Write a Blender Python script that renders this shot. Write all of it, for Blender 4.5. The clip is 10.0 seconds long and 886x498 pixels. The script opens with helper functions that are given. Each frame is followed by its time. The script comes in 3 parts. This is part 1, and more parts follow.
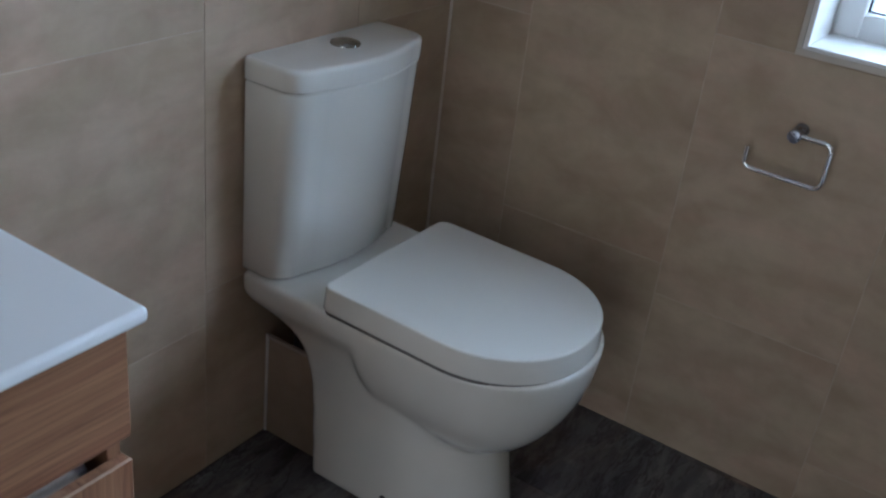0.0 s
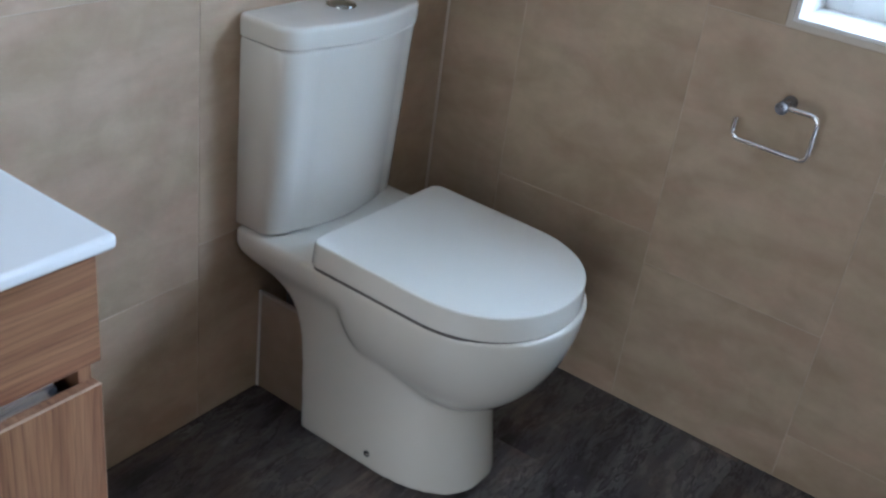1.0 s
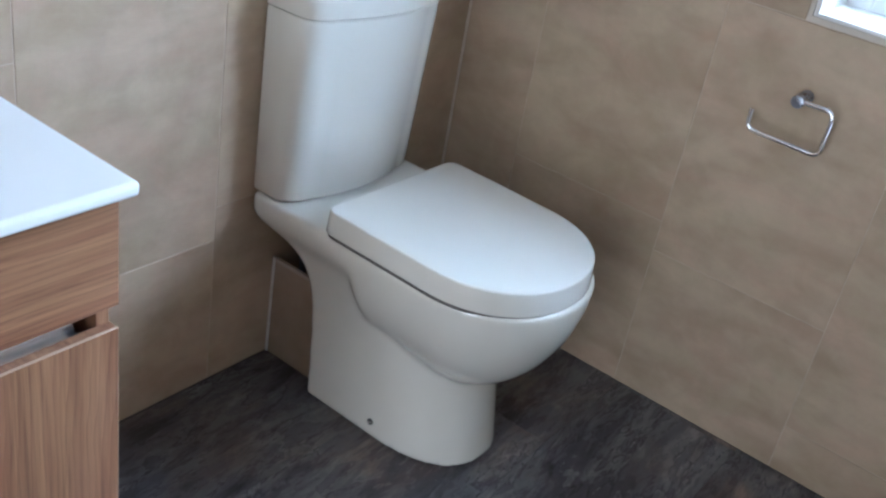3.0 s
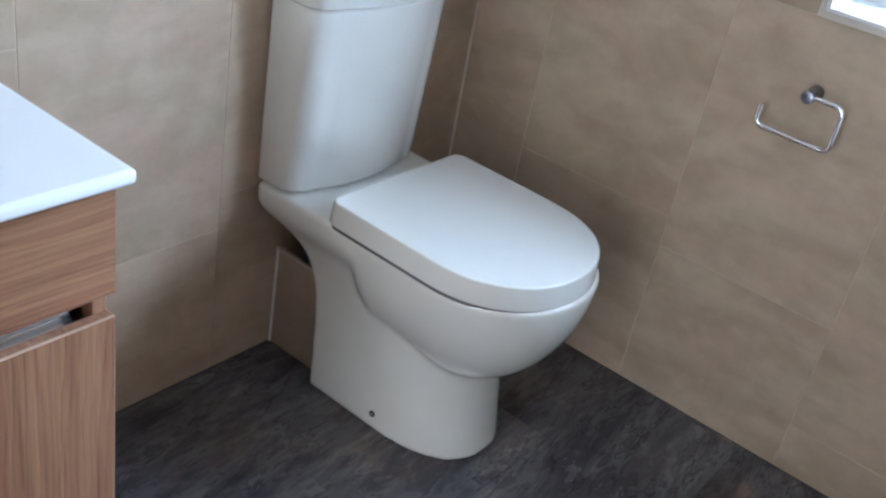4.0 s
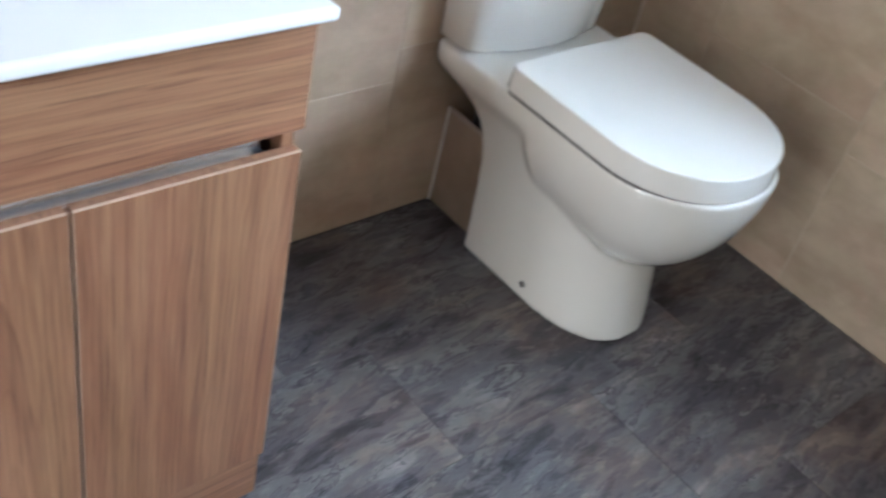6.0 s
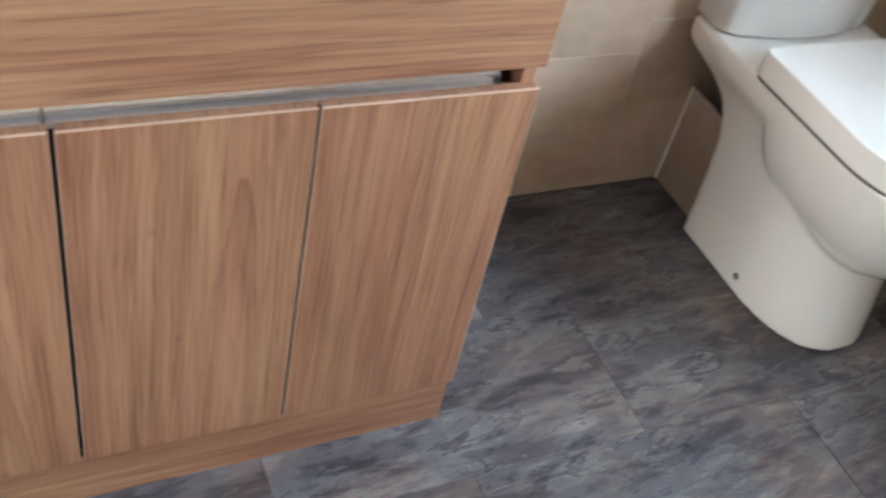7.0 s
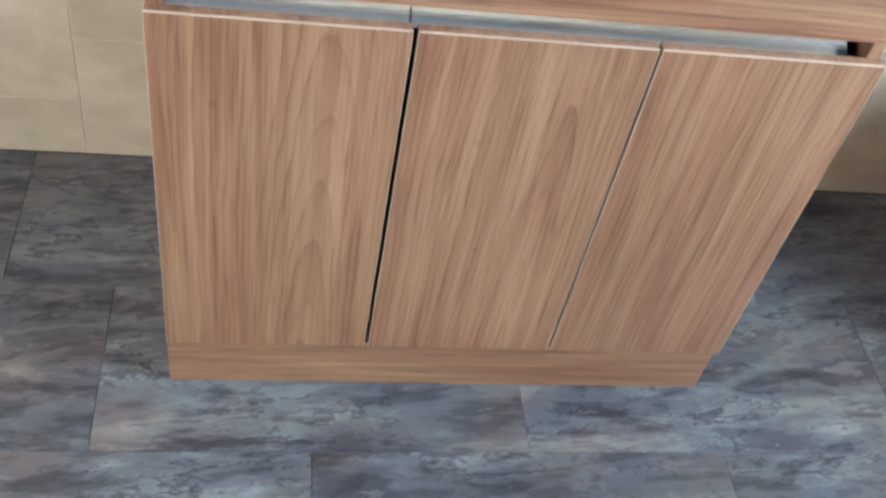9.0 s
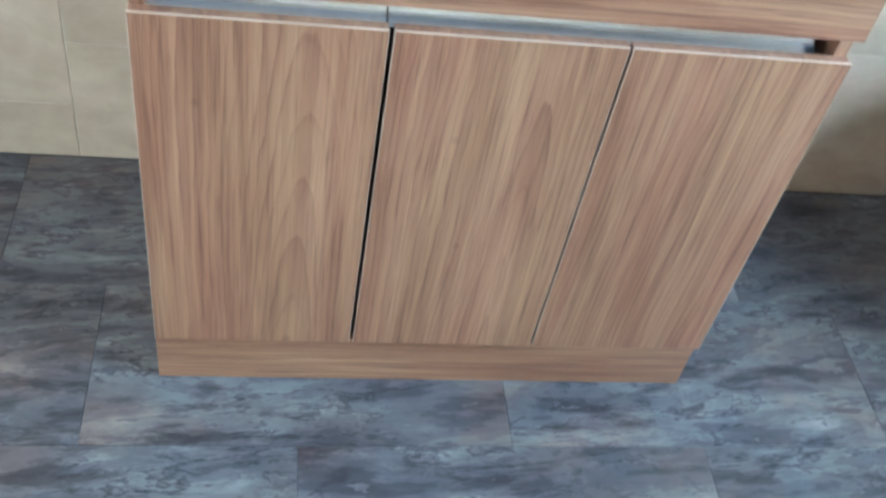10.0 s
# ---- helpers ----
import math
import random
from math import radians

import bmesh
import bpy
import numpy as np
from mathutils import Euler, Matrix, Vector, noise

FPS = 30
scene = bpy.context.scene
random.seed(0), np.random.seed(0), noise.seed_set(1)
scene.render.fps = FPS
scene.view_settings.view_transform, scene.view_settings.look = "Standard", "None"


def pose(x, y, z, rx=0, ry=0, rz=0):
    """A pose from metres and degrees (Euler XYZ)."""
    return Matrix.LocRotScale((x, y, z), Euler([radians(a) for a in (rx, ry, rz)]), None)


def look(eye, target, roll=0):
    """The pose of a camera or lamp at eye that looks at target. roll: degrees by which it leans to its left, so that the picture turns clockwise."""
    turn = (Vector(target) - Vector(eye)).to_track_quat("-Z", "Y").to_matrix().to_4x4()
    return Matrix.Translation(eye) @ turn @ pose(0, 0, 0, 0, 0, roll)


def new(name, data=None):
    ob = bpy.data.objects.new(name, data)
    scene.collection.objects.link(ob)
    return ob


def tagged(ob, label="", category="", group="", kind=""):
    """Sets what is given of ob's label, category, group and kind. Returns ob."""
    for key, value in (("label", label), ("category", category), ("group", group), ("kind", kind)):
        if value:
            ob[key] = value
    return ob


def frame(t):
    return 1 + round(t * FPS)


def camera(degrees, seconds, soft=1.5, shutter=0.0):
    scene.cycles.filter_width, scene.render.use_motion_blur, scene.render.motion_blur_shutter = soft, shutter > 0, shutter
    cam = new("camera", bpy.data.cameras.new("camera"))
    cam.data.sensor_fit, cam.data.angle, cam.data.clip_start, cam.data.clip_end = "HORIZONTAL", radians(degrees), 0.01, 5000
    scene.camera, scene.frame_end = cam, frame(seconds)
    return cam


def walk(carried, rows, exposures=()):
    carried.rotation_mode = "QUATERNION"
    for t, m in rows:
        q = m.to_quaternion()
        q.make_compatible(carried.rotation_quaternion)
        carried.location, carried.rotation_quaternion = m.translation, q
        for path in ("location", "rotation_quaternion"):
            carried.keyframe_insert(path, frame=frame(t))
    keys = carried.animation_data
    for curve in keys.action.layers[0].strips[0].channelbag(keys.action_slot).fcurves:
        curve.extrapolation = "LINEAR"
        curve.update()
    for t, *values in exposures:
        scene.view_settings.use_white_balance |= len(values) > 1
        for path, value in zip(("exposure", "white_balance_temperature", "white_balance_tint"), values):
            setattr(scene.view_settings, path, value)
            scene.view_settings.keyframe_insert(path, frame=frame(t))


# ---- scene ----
cam = camera(47.6, 10.0, soft=2.45, shutter=0.50)
PATH = [
    (0, (0.092, 0.025, 1.393), (-0.835, 1.535, 0.465), 6.8),
    (0.5, (0.139, 0.027, 1.383), (-0.817, 1.513, 0.446), 7.0),
    (1, (0.181, 0.023, 1.373), (-0.776, 1.497, 0.417), 7.9),
    (1.5, (0.201, 0.011, 1.368), (-0.758, 1.484, 0.413), 7.9),
    (2, (0.221, 0.003, 1.364), (-0.688, 1.498, 0.395), 9.0),
    (2.5, (0.218, -0.007, 1.365), (-0.707, 1.481, 0.401), 9.6),
    (2.7, (0.207, -0.009, 1.365), (-0.748, 1.458, 0.397), 10.0),
    (4, (0.212, 0.01, 1.361), (-0.766, 1.443, 0.366), 11.0),
    (4.5, (0.204, 0.007, 1.354), (-0.778, 1.421, 0.337), 11.2),
    (5, (0.182, -0.004, 1.351), (-0.772, 1.377, 0.263), 11.8),
    (5.2, (0.166, -0.015, 1.346), (-0.749, 1.364, 0.223), 13.1),
    (6.3, (0.195, -0.015, 1.327), (-0.93, 1.027, 0.043), 14.4),
    (6.5, (0.209, -0.02, 1.318), (-0.967, 0.938, 0.015), 14.3),
    (7, (0.236, -0.043, 1.31), (-1.011, 0.761, -0.031), 14.4),
    (7.5, (0.229, -0.076, 1.296), (-1.029, 0.597, -0.106), 14.3),
    (8, (0.197, -0.133, 1.29), (-1.01, 0.497, -0.175), 14.7),
    (8.5, (0.227, -0.136, 1.285), (-1.06, 0.347, -0.167), 13.6),
    (9, (0.289, -0.129, 1.285), (-1.048, 0.219, -0.161), 12.8),
    (9.5, (0.311, -0.105, 1.287), (-0.981, 0.252, -0.198), 12.1),
    (10, (0.327, -0.104, 1.297), (-1.027, 0.237, -0.134), 12.3),
]
walk(cam, [(t, look(eye, target, roll)) for t, eye, target, roll in PATH],
     exposures=[(0, -1.66, 4930, 7), (0.5, -1.24, 4920, 6), (1, -0.94, 4920, 6), (2.5, -0.50, 4850, 6), (5, -0.38, 4880, 7), (6.5, 0.03, 5320, 7), (7.0, 0.07, 5450, 8), (7.5, 0.11, 5680, 9), (8.0, 0.22, 5150, 3), (8.5, 0.36, 5350, 2), (9, 0.43, 4900, -2), (9.5, 0.41, 4480, -6), (10, 0.45, 4410, -7)])

# ---- world, lights ----
world = bpy.data.worlds.new("world")
scene.world = world
world.use_nodes = True
wn = world.node_tree
sky = wn.nodes.new("ShaderNodeTexSky")
sky.sky_type, sky.sun_disc = "NISHITA", False
sky.sun_elevation, sky.sun_rotation = radians(38), radians(150)
wn.links.new(sky.outputs["Color"], wn.nodes["Background"].inputs["Color"])
wn.nodes["Background"].inputs["Strength"].default_value = 0.12


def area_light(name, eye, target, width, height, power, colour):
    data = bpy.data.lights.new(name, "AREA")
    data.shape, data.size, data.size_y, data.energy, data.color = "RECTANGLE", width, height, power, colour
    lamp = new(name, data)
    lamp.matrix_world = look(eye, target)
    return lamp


# room: wall_west behind toilet and vanity, wall_north with the window
WX, NY, EX, SY, CEIL = -1.1, 1.88, 1.72, -1.5, 2.4
WIN = (-0.340, 0.62, 0.942, 1.9)       # x0 x1 z0 z1
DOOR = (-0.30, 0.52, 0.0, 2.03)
area_light("sky_daylight", (0.45, NY + 0.95, 1.64), (0.45, 0.9, 0.98), 3.8, 1.35, 600, (0.86, 0.93, 1.0))
# fill lamp in an unseen doorway, assumed from the toilet's shadow on wall_north
area_light("south_doorway_fill", (0.5 * (DOOR[0] + DOOR[1]), SY - 0.14, 1.02), (0.5 * (DOOR[0] + DOOR[1]), 1, 1.02),
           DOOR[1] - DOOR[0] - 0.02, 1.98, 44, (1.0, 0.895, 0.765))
# added unseen hall beyond the doorway, window at its far end; blocks the sky
HX0, HX1, HY = -1.6, 1.4, -4.2
ADDED_HALL_WIN = (-0.8, 0.5, 0.75, 2.0)


# ---- materials ----
def material(name):
    m = bpy.data.materials.new(name)
    m.use_nodes = True
    nt = m.node_tree
    return m, nt, nt.nodes["Principled BSDF"]


def nd(nt, kind, **inputs):
    n = nt.nodes.new(kind)
    for key, value in inputs.items():
        n.inputs[key.replace("_", " ")].default_value = value
    return n


def ramp(nt, src, stops):
    r = nt.nodes.new("ShaderNodeValToRGB")
    els = r.color_ramp.elements
    els[0].position, els[0].color = stops[0][0], (*stops[0][1], 1)
    els[1].position, els[1].color = stops[-1][0], (*stops[-1][1], 1)
    for p, c in stops[1:-1]:
        e = els.new(p)
        e.color = (*c, 1)
    nt.links.new(src, r.inputs["Fac"])
    return r.outputs["Color"]


def coords(nt, scale, shift=0.0, distinct=False):
    """Object coordinates, scaled per axis; distinct moves them by the object's own random number."""
    tc = nt.nodes.new("ShaderNodeTexCoord")
    out = tc.outputs["Object"]
    if distinct:
        info = nt.nodes.new("ShaderNodeObjectInfo")
        mul = nt.nodes.new("ShaderNodeVectorMath")
        mul.operation = "SCALE"
        mul.inputs[0].default_value = (37.0, 23.0, 51.0)
        nt.links.new(info.outputs["Random"], mul.inputs["Scale"])
        add = nt.nodes.new("ShaderNodeVectorMath")
        nt.links.new(out, add.inputs[0])
        nt.links.new(mul.outputs[0], add.inputs[1])
        out = add.outputs[0]
    mp = nt.nodes.new("ShaderNodeMapping")
    mp.inputs["Scale"].default_value = scale
    mp.inputs["Location"].default_value = (shift, shift * 0.7, shift * 1.3)
    nt.links.new(out, mp.inputs["Vector"])
    return mp.outputs["Vector"]


def noise_tex(nt, vec, scale, detail=4.0, rough=0.55, distortion=0.0):
    n = nd(nt, "ShaderNodeTexNoise", Scale=scale, Detail=detail, Roughness=rough, Distortion=distortion)
    nt.links.new(vec, n.inputs["Vector"])
    return n.outputs["Fac"]


def mix(nt, fac, a, b, mode="MIX"):
    m = nt.nodes.new("ShaderNodeMix")
    m.data_type, m.blend_type = "RGBA", mode
    for sock, value in ((m.inputs[0], fac), (m.inputs[6], a), (m.inputs[7], b)):
        if isinstance(value, (int, float)):
            sock.default_value = value
        elif isinstance(value, tuple):
            sock.default_value = (*value, 1)
        else:
            nt.links.new(value, sock)
    return m.outputs[2]


def math_node(nt, op, a, b):
    m = nt.nodes.new("ShaderNodeMath")
    m.operation = op
    for sock, value in zip(m.inputs, (a, b)):
        if isinstance(value, (int, float)):
            sock.default_value = value
        else:
            nt.links.new(value, sock)
    return m.outputs[0]


def bump(nt, bsdf, height, strength, distance):
    b = nd(nt, "ShaderNodeBump", Strength=strength, Distance=distance)
    nt.links.new(height, b.inputs["Height"])
    nt.links.new(b.outputs["Normal"], bsdf.inputs["Normal"])


def plain(name, colour, rough, metal=0.0, coat=0.0, spread=0.06, scale=9.0):
    """A nearly even finish with faint blotches and fine grain."""
    m, nt, b = material(name)
    v = coords(nt, (1, 1, 1))
    n = noise_tex(nt, v, scale, 5)
    lo, hi = tuple(c * (1 - spread) for c in colour), tuple(min(1, c * (1 + spread)) for c in colour)
    nt.links.new(ramp(nt, n, [(0.3, lo), (0.7, hi)]), b.inputs["Base Color"])
    fine = noise_tex(nt, v, scale * 14, 3)
    nt.links.new(math_node(nt, "ADD", math_node(nt, "MULTIPLY", fine, 0.1), rough - 0.05), b.inputs["Roughness"])
    b.inputs["Metallic"].default_value, b.inputs["Coat Weight"].default_value = metal, coat
    b.inputs["Coat Roughness"].default_value = 0.05
    return m


def make_wall_tile(name="beige_stone_tile", value=0.95):
    m, nt, b = material(name)
    info = nt.nodes.new("ShaderNodeObjectInfo")
    v = coords(nt, (2.0, 4.6, 2.0), distinct=True)
    streak = noise_tex(nt, v, 1.6, 6, 0.6, 0.7)
    blot = noise_tex(nt, coords(nt, (1, 2.2, 1), 3.1, True), 4.5, 4, 0.55, 0.4)
    c1 = ramp(nt, streak, [(0.28, (0.355, 0.262, 0.174)), (0.5, (0.44, 0.340, 0.236)), (0.70, (0.525, 0.422, 0.304))])
    c2 = ramp(nt, blot, [(0.32, (0.320, 0.238, 0.158)), (0.5, (0.43, 0.335, 0.235)), (0.68, (0.54, 0.435, 0.315))])
    c = mix(nt, 0.45, c1, c2)
    warm = noise_tex(nt, coords(nt, (1, 1.5, 1), 8.3, True), 6.0, 5, 0.6, 0.6)
    c = mix(nt, 0.8, c, ramp(nt, warm, [(0.38, (0.99, 1.01, 0.97)), (0.52, (1.0, 0.985, 0.98)), (0.64, (1.05, 0.985, 0.99))]), "MULTIPLY")
    cloud = noise_tex(nt, coords(nt, (1.3, 1, 1), 11.9, True), 13.0, 6, 0.65, 0.5)
    c = mix(nt, 0.42, c, ramp(nt, cloud, [(0.36, (0.90, 0.89, 0.88)), (0.5, (1, 1, 1)), (0.66, (1.13, 1.14, 1.15))]), "MULTIPLY")
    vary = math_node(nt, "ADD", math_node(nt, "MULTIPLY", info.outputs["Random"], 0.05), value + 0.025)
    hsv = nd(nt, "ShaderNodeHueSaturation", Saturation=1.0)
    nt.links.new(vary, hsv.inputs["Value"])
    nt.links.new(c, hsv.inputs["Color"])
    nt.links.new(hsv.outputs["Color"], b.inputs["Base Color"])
    nt.links.new(math_node(nt, "ADD", math_node(nt, "MULTIPLY", streak, 0.16), 0.34), b.inputs["Roughness"])
    bump(nt, b, streak, 0.08, 0.003)
    return m


def make_floor_tile():
    """Printed slate: long ragged cleft layers of uneven tone, dark crevices, pale lips and brown stains."""
    m, nt, b = material("slate_vinyl_tile")
    info = nt.nodes.new("ShaderNodeObjectInfo")

    def slant(scale, shift):
        tc = coords(nt, (1, 1, 1), 0.0, True)
        mp = nt.nodes.new("ShaderNodeMapping")
        mp.vector_type = "TEXTURE"
        mp.inputs["Rotation"].default_value = (0, 0, radians(4))
        mp.inputs["Scale"].default_value = tuple(1 / q for q in scale)
        mp.inputs["Location"].default_value = (shift, shift * 0.7, shift * 1.3)
        nt.links.new(tc, mp.inputs["Vector"])
        return mp.outputs["Vector"]
    big = noise_tex(nt, slant((1.7, 1.0, 1), 0.0), 3.2, 3, 0.5, 0.3)
    hue = noise_tex(nt, slant((1.5, 0.9, 1), 9.7), 4.4, 4, 0.6, 0.4)
    layer = noise_tex(nt, slant((2.9, 0.75, 1), 2.2), 4.4, 10, 0.64, 0.25)
    grit = noise_tex(nt, slant((2.0, 0.9, 1), 5.3), 20.0, 8, 0.7, 0.3)
    flake = noise_tex(nt, slant((2.9, 0.75, 1), 14.2), 6.4, 9, 0.66, 0.35)
    steps = math_node(nt, "MULTIPLY", layer, 12.0)
    level = nt.nodes.new("ShaderNodeTexWhiteNoise")
    level.noise_dimensions = "1D"
    nt.links.new(math_node(nt, "FLOOR", steps, 0.0), level.inputs["W"])
    # tone of each layer, over the slow drift of the slab
    c = ramp(nt, level.outputs["Value"], [(0.0, (0.046, 0.043, 0.049)), (0.35, (0.066, 0.064, 0.069)), (0.7, (0.084, 0.082, 0.086)), (1.0, (0.112, 0.108, 0.106))])
    c = mix(nt, 1.0, c, ramp(nt, big, [(0.34, (0.78, 0.76, 0.78)), (0.5, (0.98, 0.98, 0.98)), (0.66, (1.12, 1.12, 1.12))]), "MULTIPLY")
    c = mix(nt, 1.0, c, ramp(nt, hue, [(0.42, (0.99, 1.0, 1.02)), (0.54, (1.05, 0.99, 0.95)), (0.64, (1.17, 0.97, 0.85))]), "MULTIPLY")
    # crevices in the low places, pale flakes on the high ones
    c = mix(nt, 0.9, c, ramp(nt, flake, [(0.375, (0.38, 0.34, 0.37)), (0.385, (0.58, 0.54, 0.57)), (0.425, (0.66, 0.63, 0.65)), (0.435, (0.94, 0.93, 0.94)), (0.555, (1.0, 1.0, 1.0)), (0.565, (1.18, 1.17, 1.16)), (0.605, (1.24, 1.23, 1.21)), (0.615, (1.40, 1.38, 1.35))]), "MULTIPLY")
    lip = ramp(nt, math_node(nt, "FRACT", steps, 0.0), [(0.0, (0.26, 0.23, 0.26)), (0.07, (0.42, 0.39, 0.42)), (0.14, (0.92, 0.92, 0.92)), (0.86, (1.02, 1.02, 1.02)), (0.96, (1.34, 1.33, 1.31))])
    c = mix(nt, ramp(nt, hue, [(0.40, (0.9, 0.9, 0.9)), (0.58, (0.35, 0.35, 0.35))]), c, lip, "MULTIPLY")
    c = mix(nt, 0.8, c, ramp(nt, grit, [(0.34, (0.76, 0.75, 0.77)), (0.48, (0.99, 0.99, 0.99)), (0.66, (1.20, 1.20, 1.20))]), "MULTIPLY")
    # thin cracks that run along the layers, with a pale edge
    vein = noise_tex(nt, slant((3.0, 0.7, 1), 21.4), 4.6, 10, 0.64, 0.35)
    crack = ramp(nt, vein, [(0.482, (1, 1, 1)), (0.492, (0.40, 0.36, 0.40)), (0.502, (0.34, 0.30, 0.34)), (0.507, (0.95, 0.95, 0.95)), (0.512, (1.30, 1.29, 1.27)), (0.535, (1, 1, 1))])
    c = mix(nt, ramp(nt, hue, [(0.44, (0.95, 0.95, 0.95)), (0.60, (0.20, 0.20, 0.20))]), c, crack, "MULTIPLY")
    vary = math_node(nt, "ADD", math_node(nt, "MULTIPLY", info.outputs["Random"], 0.20), 1.03)
    deepen = nd(nt, "ShaderNodeGamma", Gamma=1.12)
    nt.links.new(c, deepen.inputs["Color"])
    c = mix(nt, 1.0, deepen.outputs["Color"], (1.37, 1.36, 1.32), "MULTIPLY")
    hsv = nd(nt, "ShaderNodeHueSaturation")
    nt.links.new(vary, hsv.inputs["Value"])
    nt.links.new(c, hsv.inputs["Color"])
    nt.links.new(hsv.outputs["Color"], b.inputs["Base Color"])
    nt.links.new(math_node(nt, "ADD", math_node(nt, "MULTIPLY", grit, 0.2), 0.36), b.inputs["Roughness"])
    bump(nt, b, layer, 0.25, 0.004)
    return m


def make_wood(name, along, seed, heart=0.0, depth=0.5, lean=0.0):
    """Walnut-print laminate, as if cut from a log. along: axis of the grain; heart: where across the board the log's
    middle lies; depth, lean: distance of the cut from the pith and how fast it grows along the grain (arches)."""
    m, nt, b = material(name)

    def stretched(f, shift):
        return coords(nt, {"z": (1, 1, f), "y": (1, f, 1)}[along], shift, True)
    sep = nt.nodes.new("ShaderNodeSeparateXYZ")
    nt.links.new(coords(nt, (1, 1, 1)), sep.inputs[0])
    across, grain = (sep.outputs["Y"], sep.outputs["Z"]) if along == "z" else (sep.outputs["Z"], sep.outputs["Y"])
    warp = noise_tex(nt, stretched(0.28, seed + 4), 6.0, 3, 0.5, 0.3)
    wave = noise_tex(nt, stretched(0.30, seed + 9), 30.0, 3, 0.55)
    # radius from the pith
    u = math_node(nt, "SUBTRACT", across, heart)
    u = math_node(nt, "ADD", u, math_node(nt, "MULTIPLY", math_node(nt, "SUBTRACT", warp, 0.5), 0.055))
    w = math_node(nt, "ADD", math_node(nt, "MULTIPLY", grain, lean), depth)
    r = math_node(nt, "SQRT", math_node(nt, "ADD", math_node(nt, "MULTIPLY", u, u), math_node(nt, "MULTIPLY", w, w)), 0.0)
    rings = math_node(nt, "ADD", math_node(nt, "MULTIPLY", r, 125.0), math_node(nt, "MULTIPLY", wave, 0.8))
    ring = math_node(nt, "FRACT", rings, 0.0)
    level = nt.nodes.new("ShaderNodeTexWhiteNoise")
    level.noise_dimensions = "1D"
    nt.links.new(math_node(nt, "FLOOR", rings, 0.0), level.inputs["W"])
    tone = noise_tex(nt, stretched(0.16, seed + 2), 9.0, 3, 0.5, 0.3)
    wide = noise_tex(nt, stretched(0.040, seed), 60.0, 5, 0.62, 0.3)
    flame = noise_tex(nt, stretched(0.09, seed + 12), 21.0, 4, 0.6, 0.7)
    fine = noise_tex(nt, stretched(0.022, seed + 1), 300.0, 3, 0.6)
    pore = noise_tex(nt, stretched(0.030, seed + 17), 190.0, 2, 0.5)
    c = ramp(nt, wide, [(0.28, (0.180, 0.083, 0.043)), (0.44, (0.235, 0.115, 0.061)), (0.56, (0.274, 0.141, 0.076)), (0.74, (0.330, 0.183, 0.102))])
    c = mix(nt, 0.9, c, ramp(nt, tone, [(0.36, (0.93, 0.86, 0.85)), (0.5, (0.99, 0.99, 0.99)), (0.64, (1.02, 1.08, 1.04))]), "MULTIPLY")
    c = mix(nt, 0.5, c, ramp(nt, level.outputs["Value"], [(0.0, (0.80, 0.76, 0.75)), (0.55, (1.0, 1.0, 1.0)), (1.0, (1.12, 1.15, 1.13))]), "MULTIPLY")
    c = mix(nt, 0.58, c, ramp(nt, flame, [(0.32, (0.72, 0.65, 0.63)), (0.45, (0.98, 0.97, 0.97)), (0.58, (1.04, 1.05, 1.05)), (0.70, (1.20, 1.26, 1.22))]), "MULTIPLY")
    late = ramp(nt, ring, [(0.0, (1.06, 1.07, 1.06)), (0.50, (1.0, 1.0, 0.99)), (0.80, (0.86, 0.83, 0.81)), (0.93, (0.66, 0.59, 0.56)), (0.985, (0.78, 0.74, 0.72)), (1.0, (1.06, 1.07, 1.06))])
    shown = ramp(nt, flame, [(0.36, (0.85, 0.85, 0.85)), (0.64, (0.30, 0.30, 0.30))])
    c = mix(nt, shown, c, late, "MULTIPLY")
    c = mix(nt, 0.50, c, ramp(nt, fine, [(0.32, (0.52, 0.46, 0.43)), (0.46, (1, 1, 1)), (0.70, (1.10, 1.10, 1.10))]), "MULTIPLY")
    c = mix(nt, 0.55, c, ramp(nt, pore, [(0.30, (0.45, 0.39, 0.37)), (0.37, (0.92, 0.91, 0.90)), (0.42, (1, 1, 1))]), "MULTIPLY")
    # knots and cross-grain flecks
    vor = nd(nt, "ShaderNodeTexVoronoi", Scale=6.5)
    nt.links.new(coords(nt, {"z": (1, 1, 0.75), "y": (1, 0.75, 1)}[along], seed + 7), vor.inputs["Vector"])
    c = mix(nt, 0.55, c, ramp(nt, vor.outputs["Distance"], [(0.02, (0.40, 0.33, 0.30)), (0.05, (1, 1, 1))]), "MULTIPLY")
    nt.links.new(c, b.inputs["Base Color"])
    nt.links.new(math_node(nt, "ADD", math_node(nt, "MULTIPLY", fine, 0.18), 0.28), b.inputs["Roughness"])
    bump(nt, b, fine, 0.10, 0.0006)
    return m


def make_aluminium():
    """Brushed along y; faint blue of the reflected window put into the colour."""
    m, nt, b = material("brushed_aluminium")
    n = noise_tex(nt, coords(nt, (1, 0.012, 1)), 420.0, 4, 0.6)
    nt.links.new(ramp(nt, n, [(0.3, (0.88, 0.91, 0.95)), (0.7, (0.92, 0.95, 0.98))]), b.inputs["Base Color"])
    nt.links.new(math_node(nt, "ADD", math_node(nt, "MULTIPLY", n, 0.03), 0.19), b.inputs["Roughness"])
    b.inputs["Metallic"].default_value = 1.0
    return m


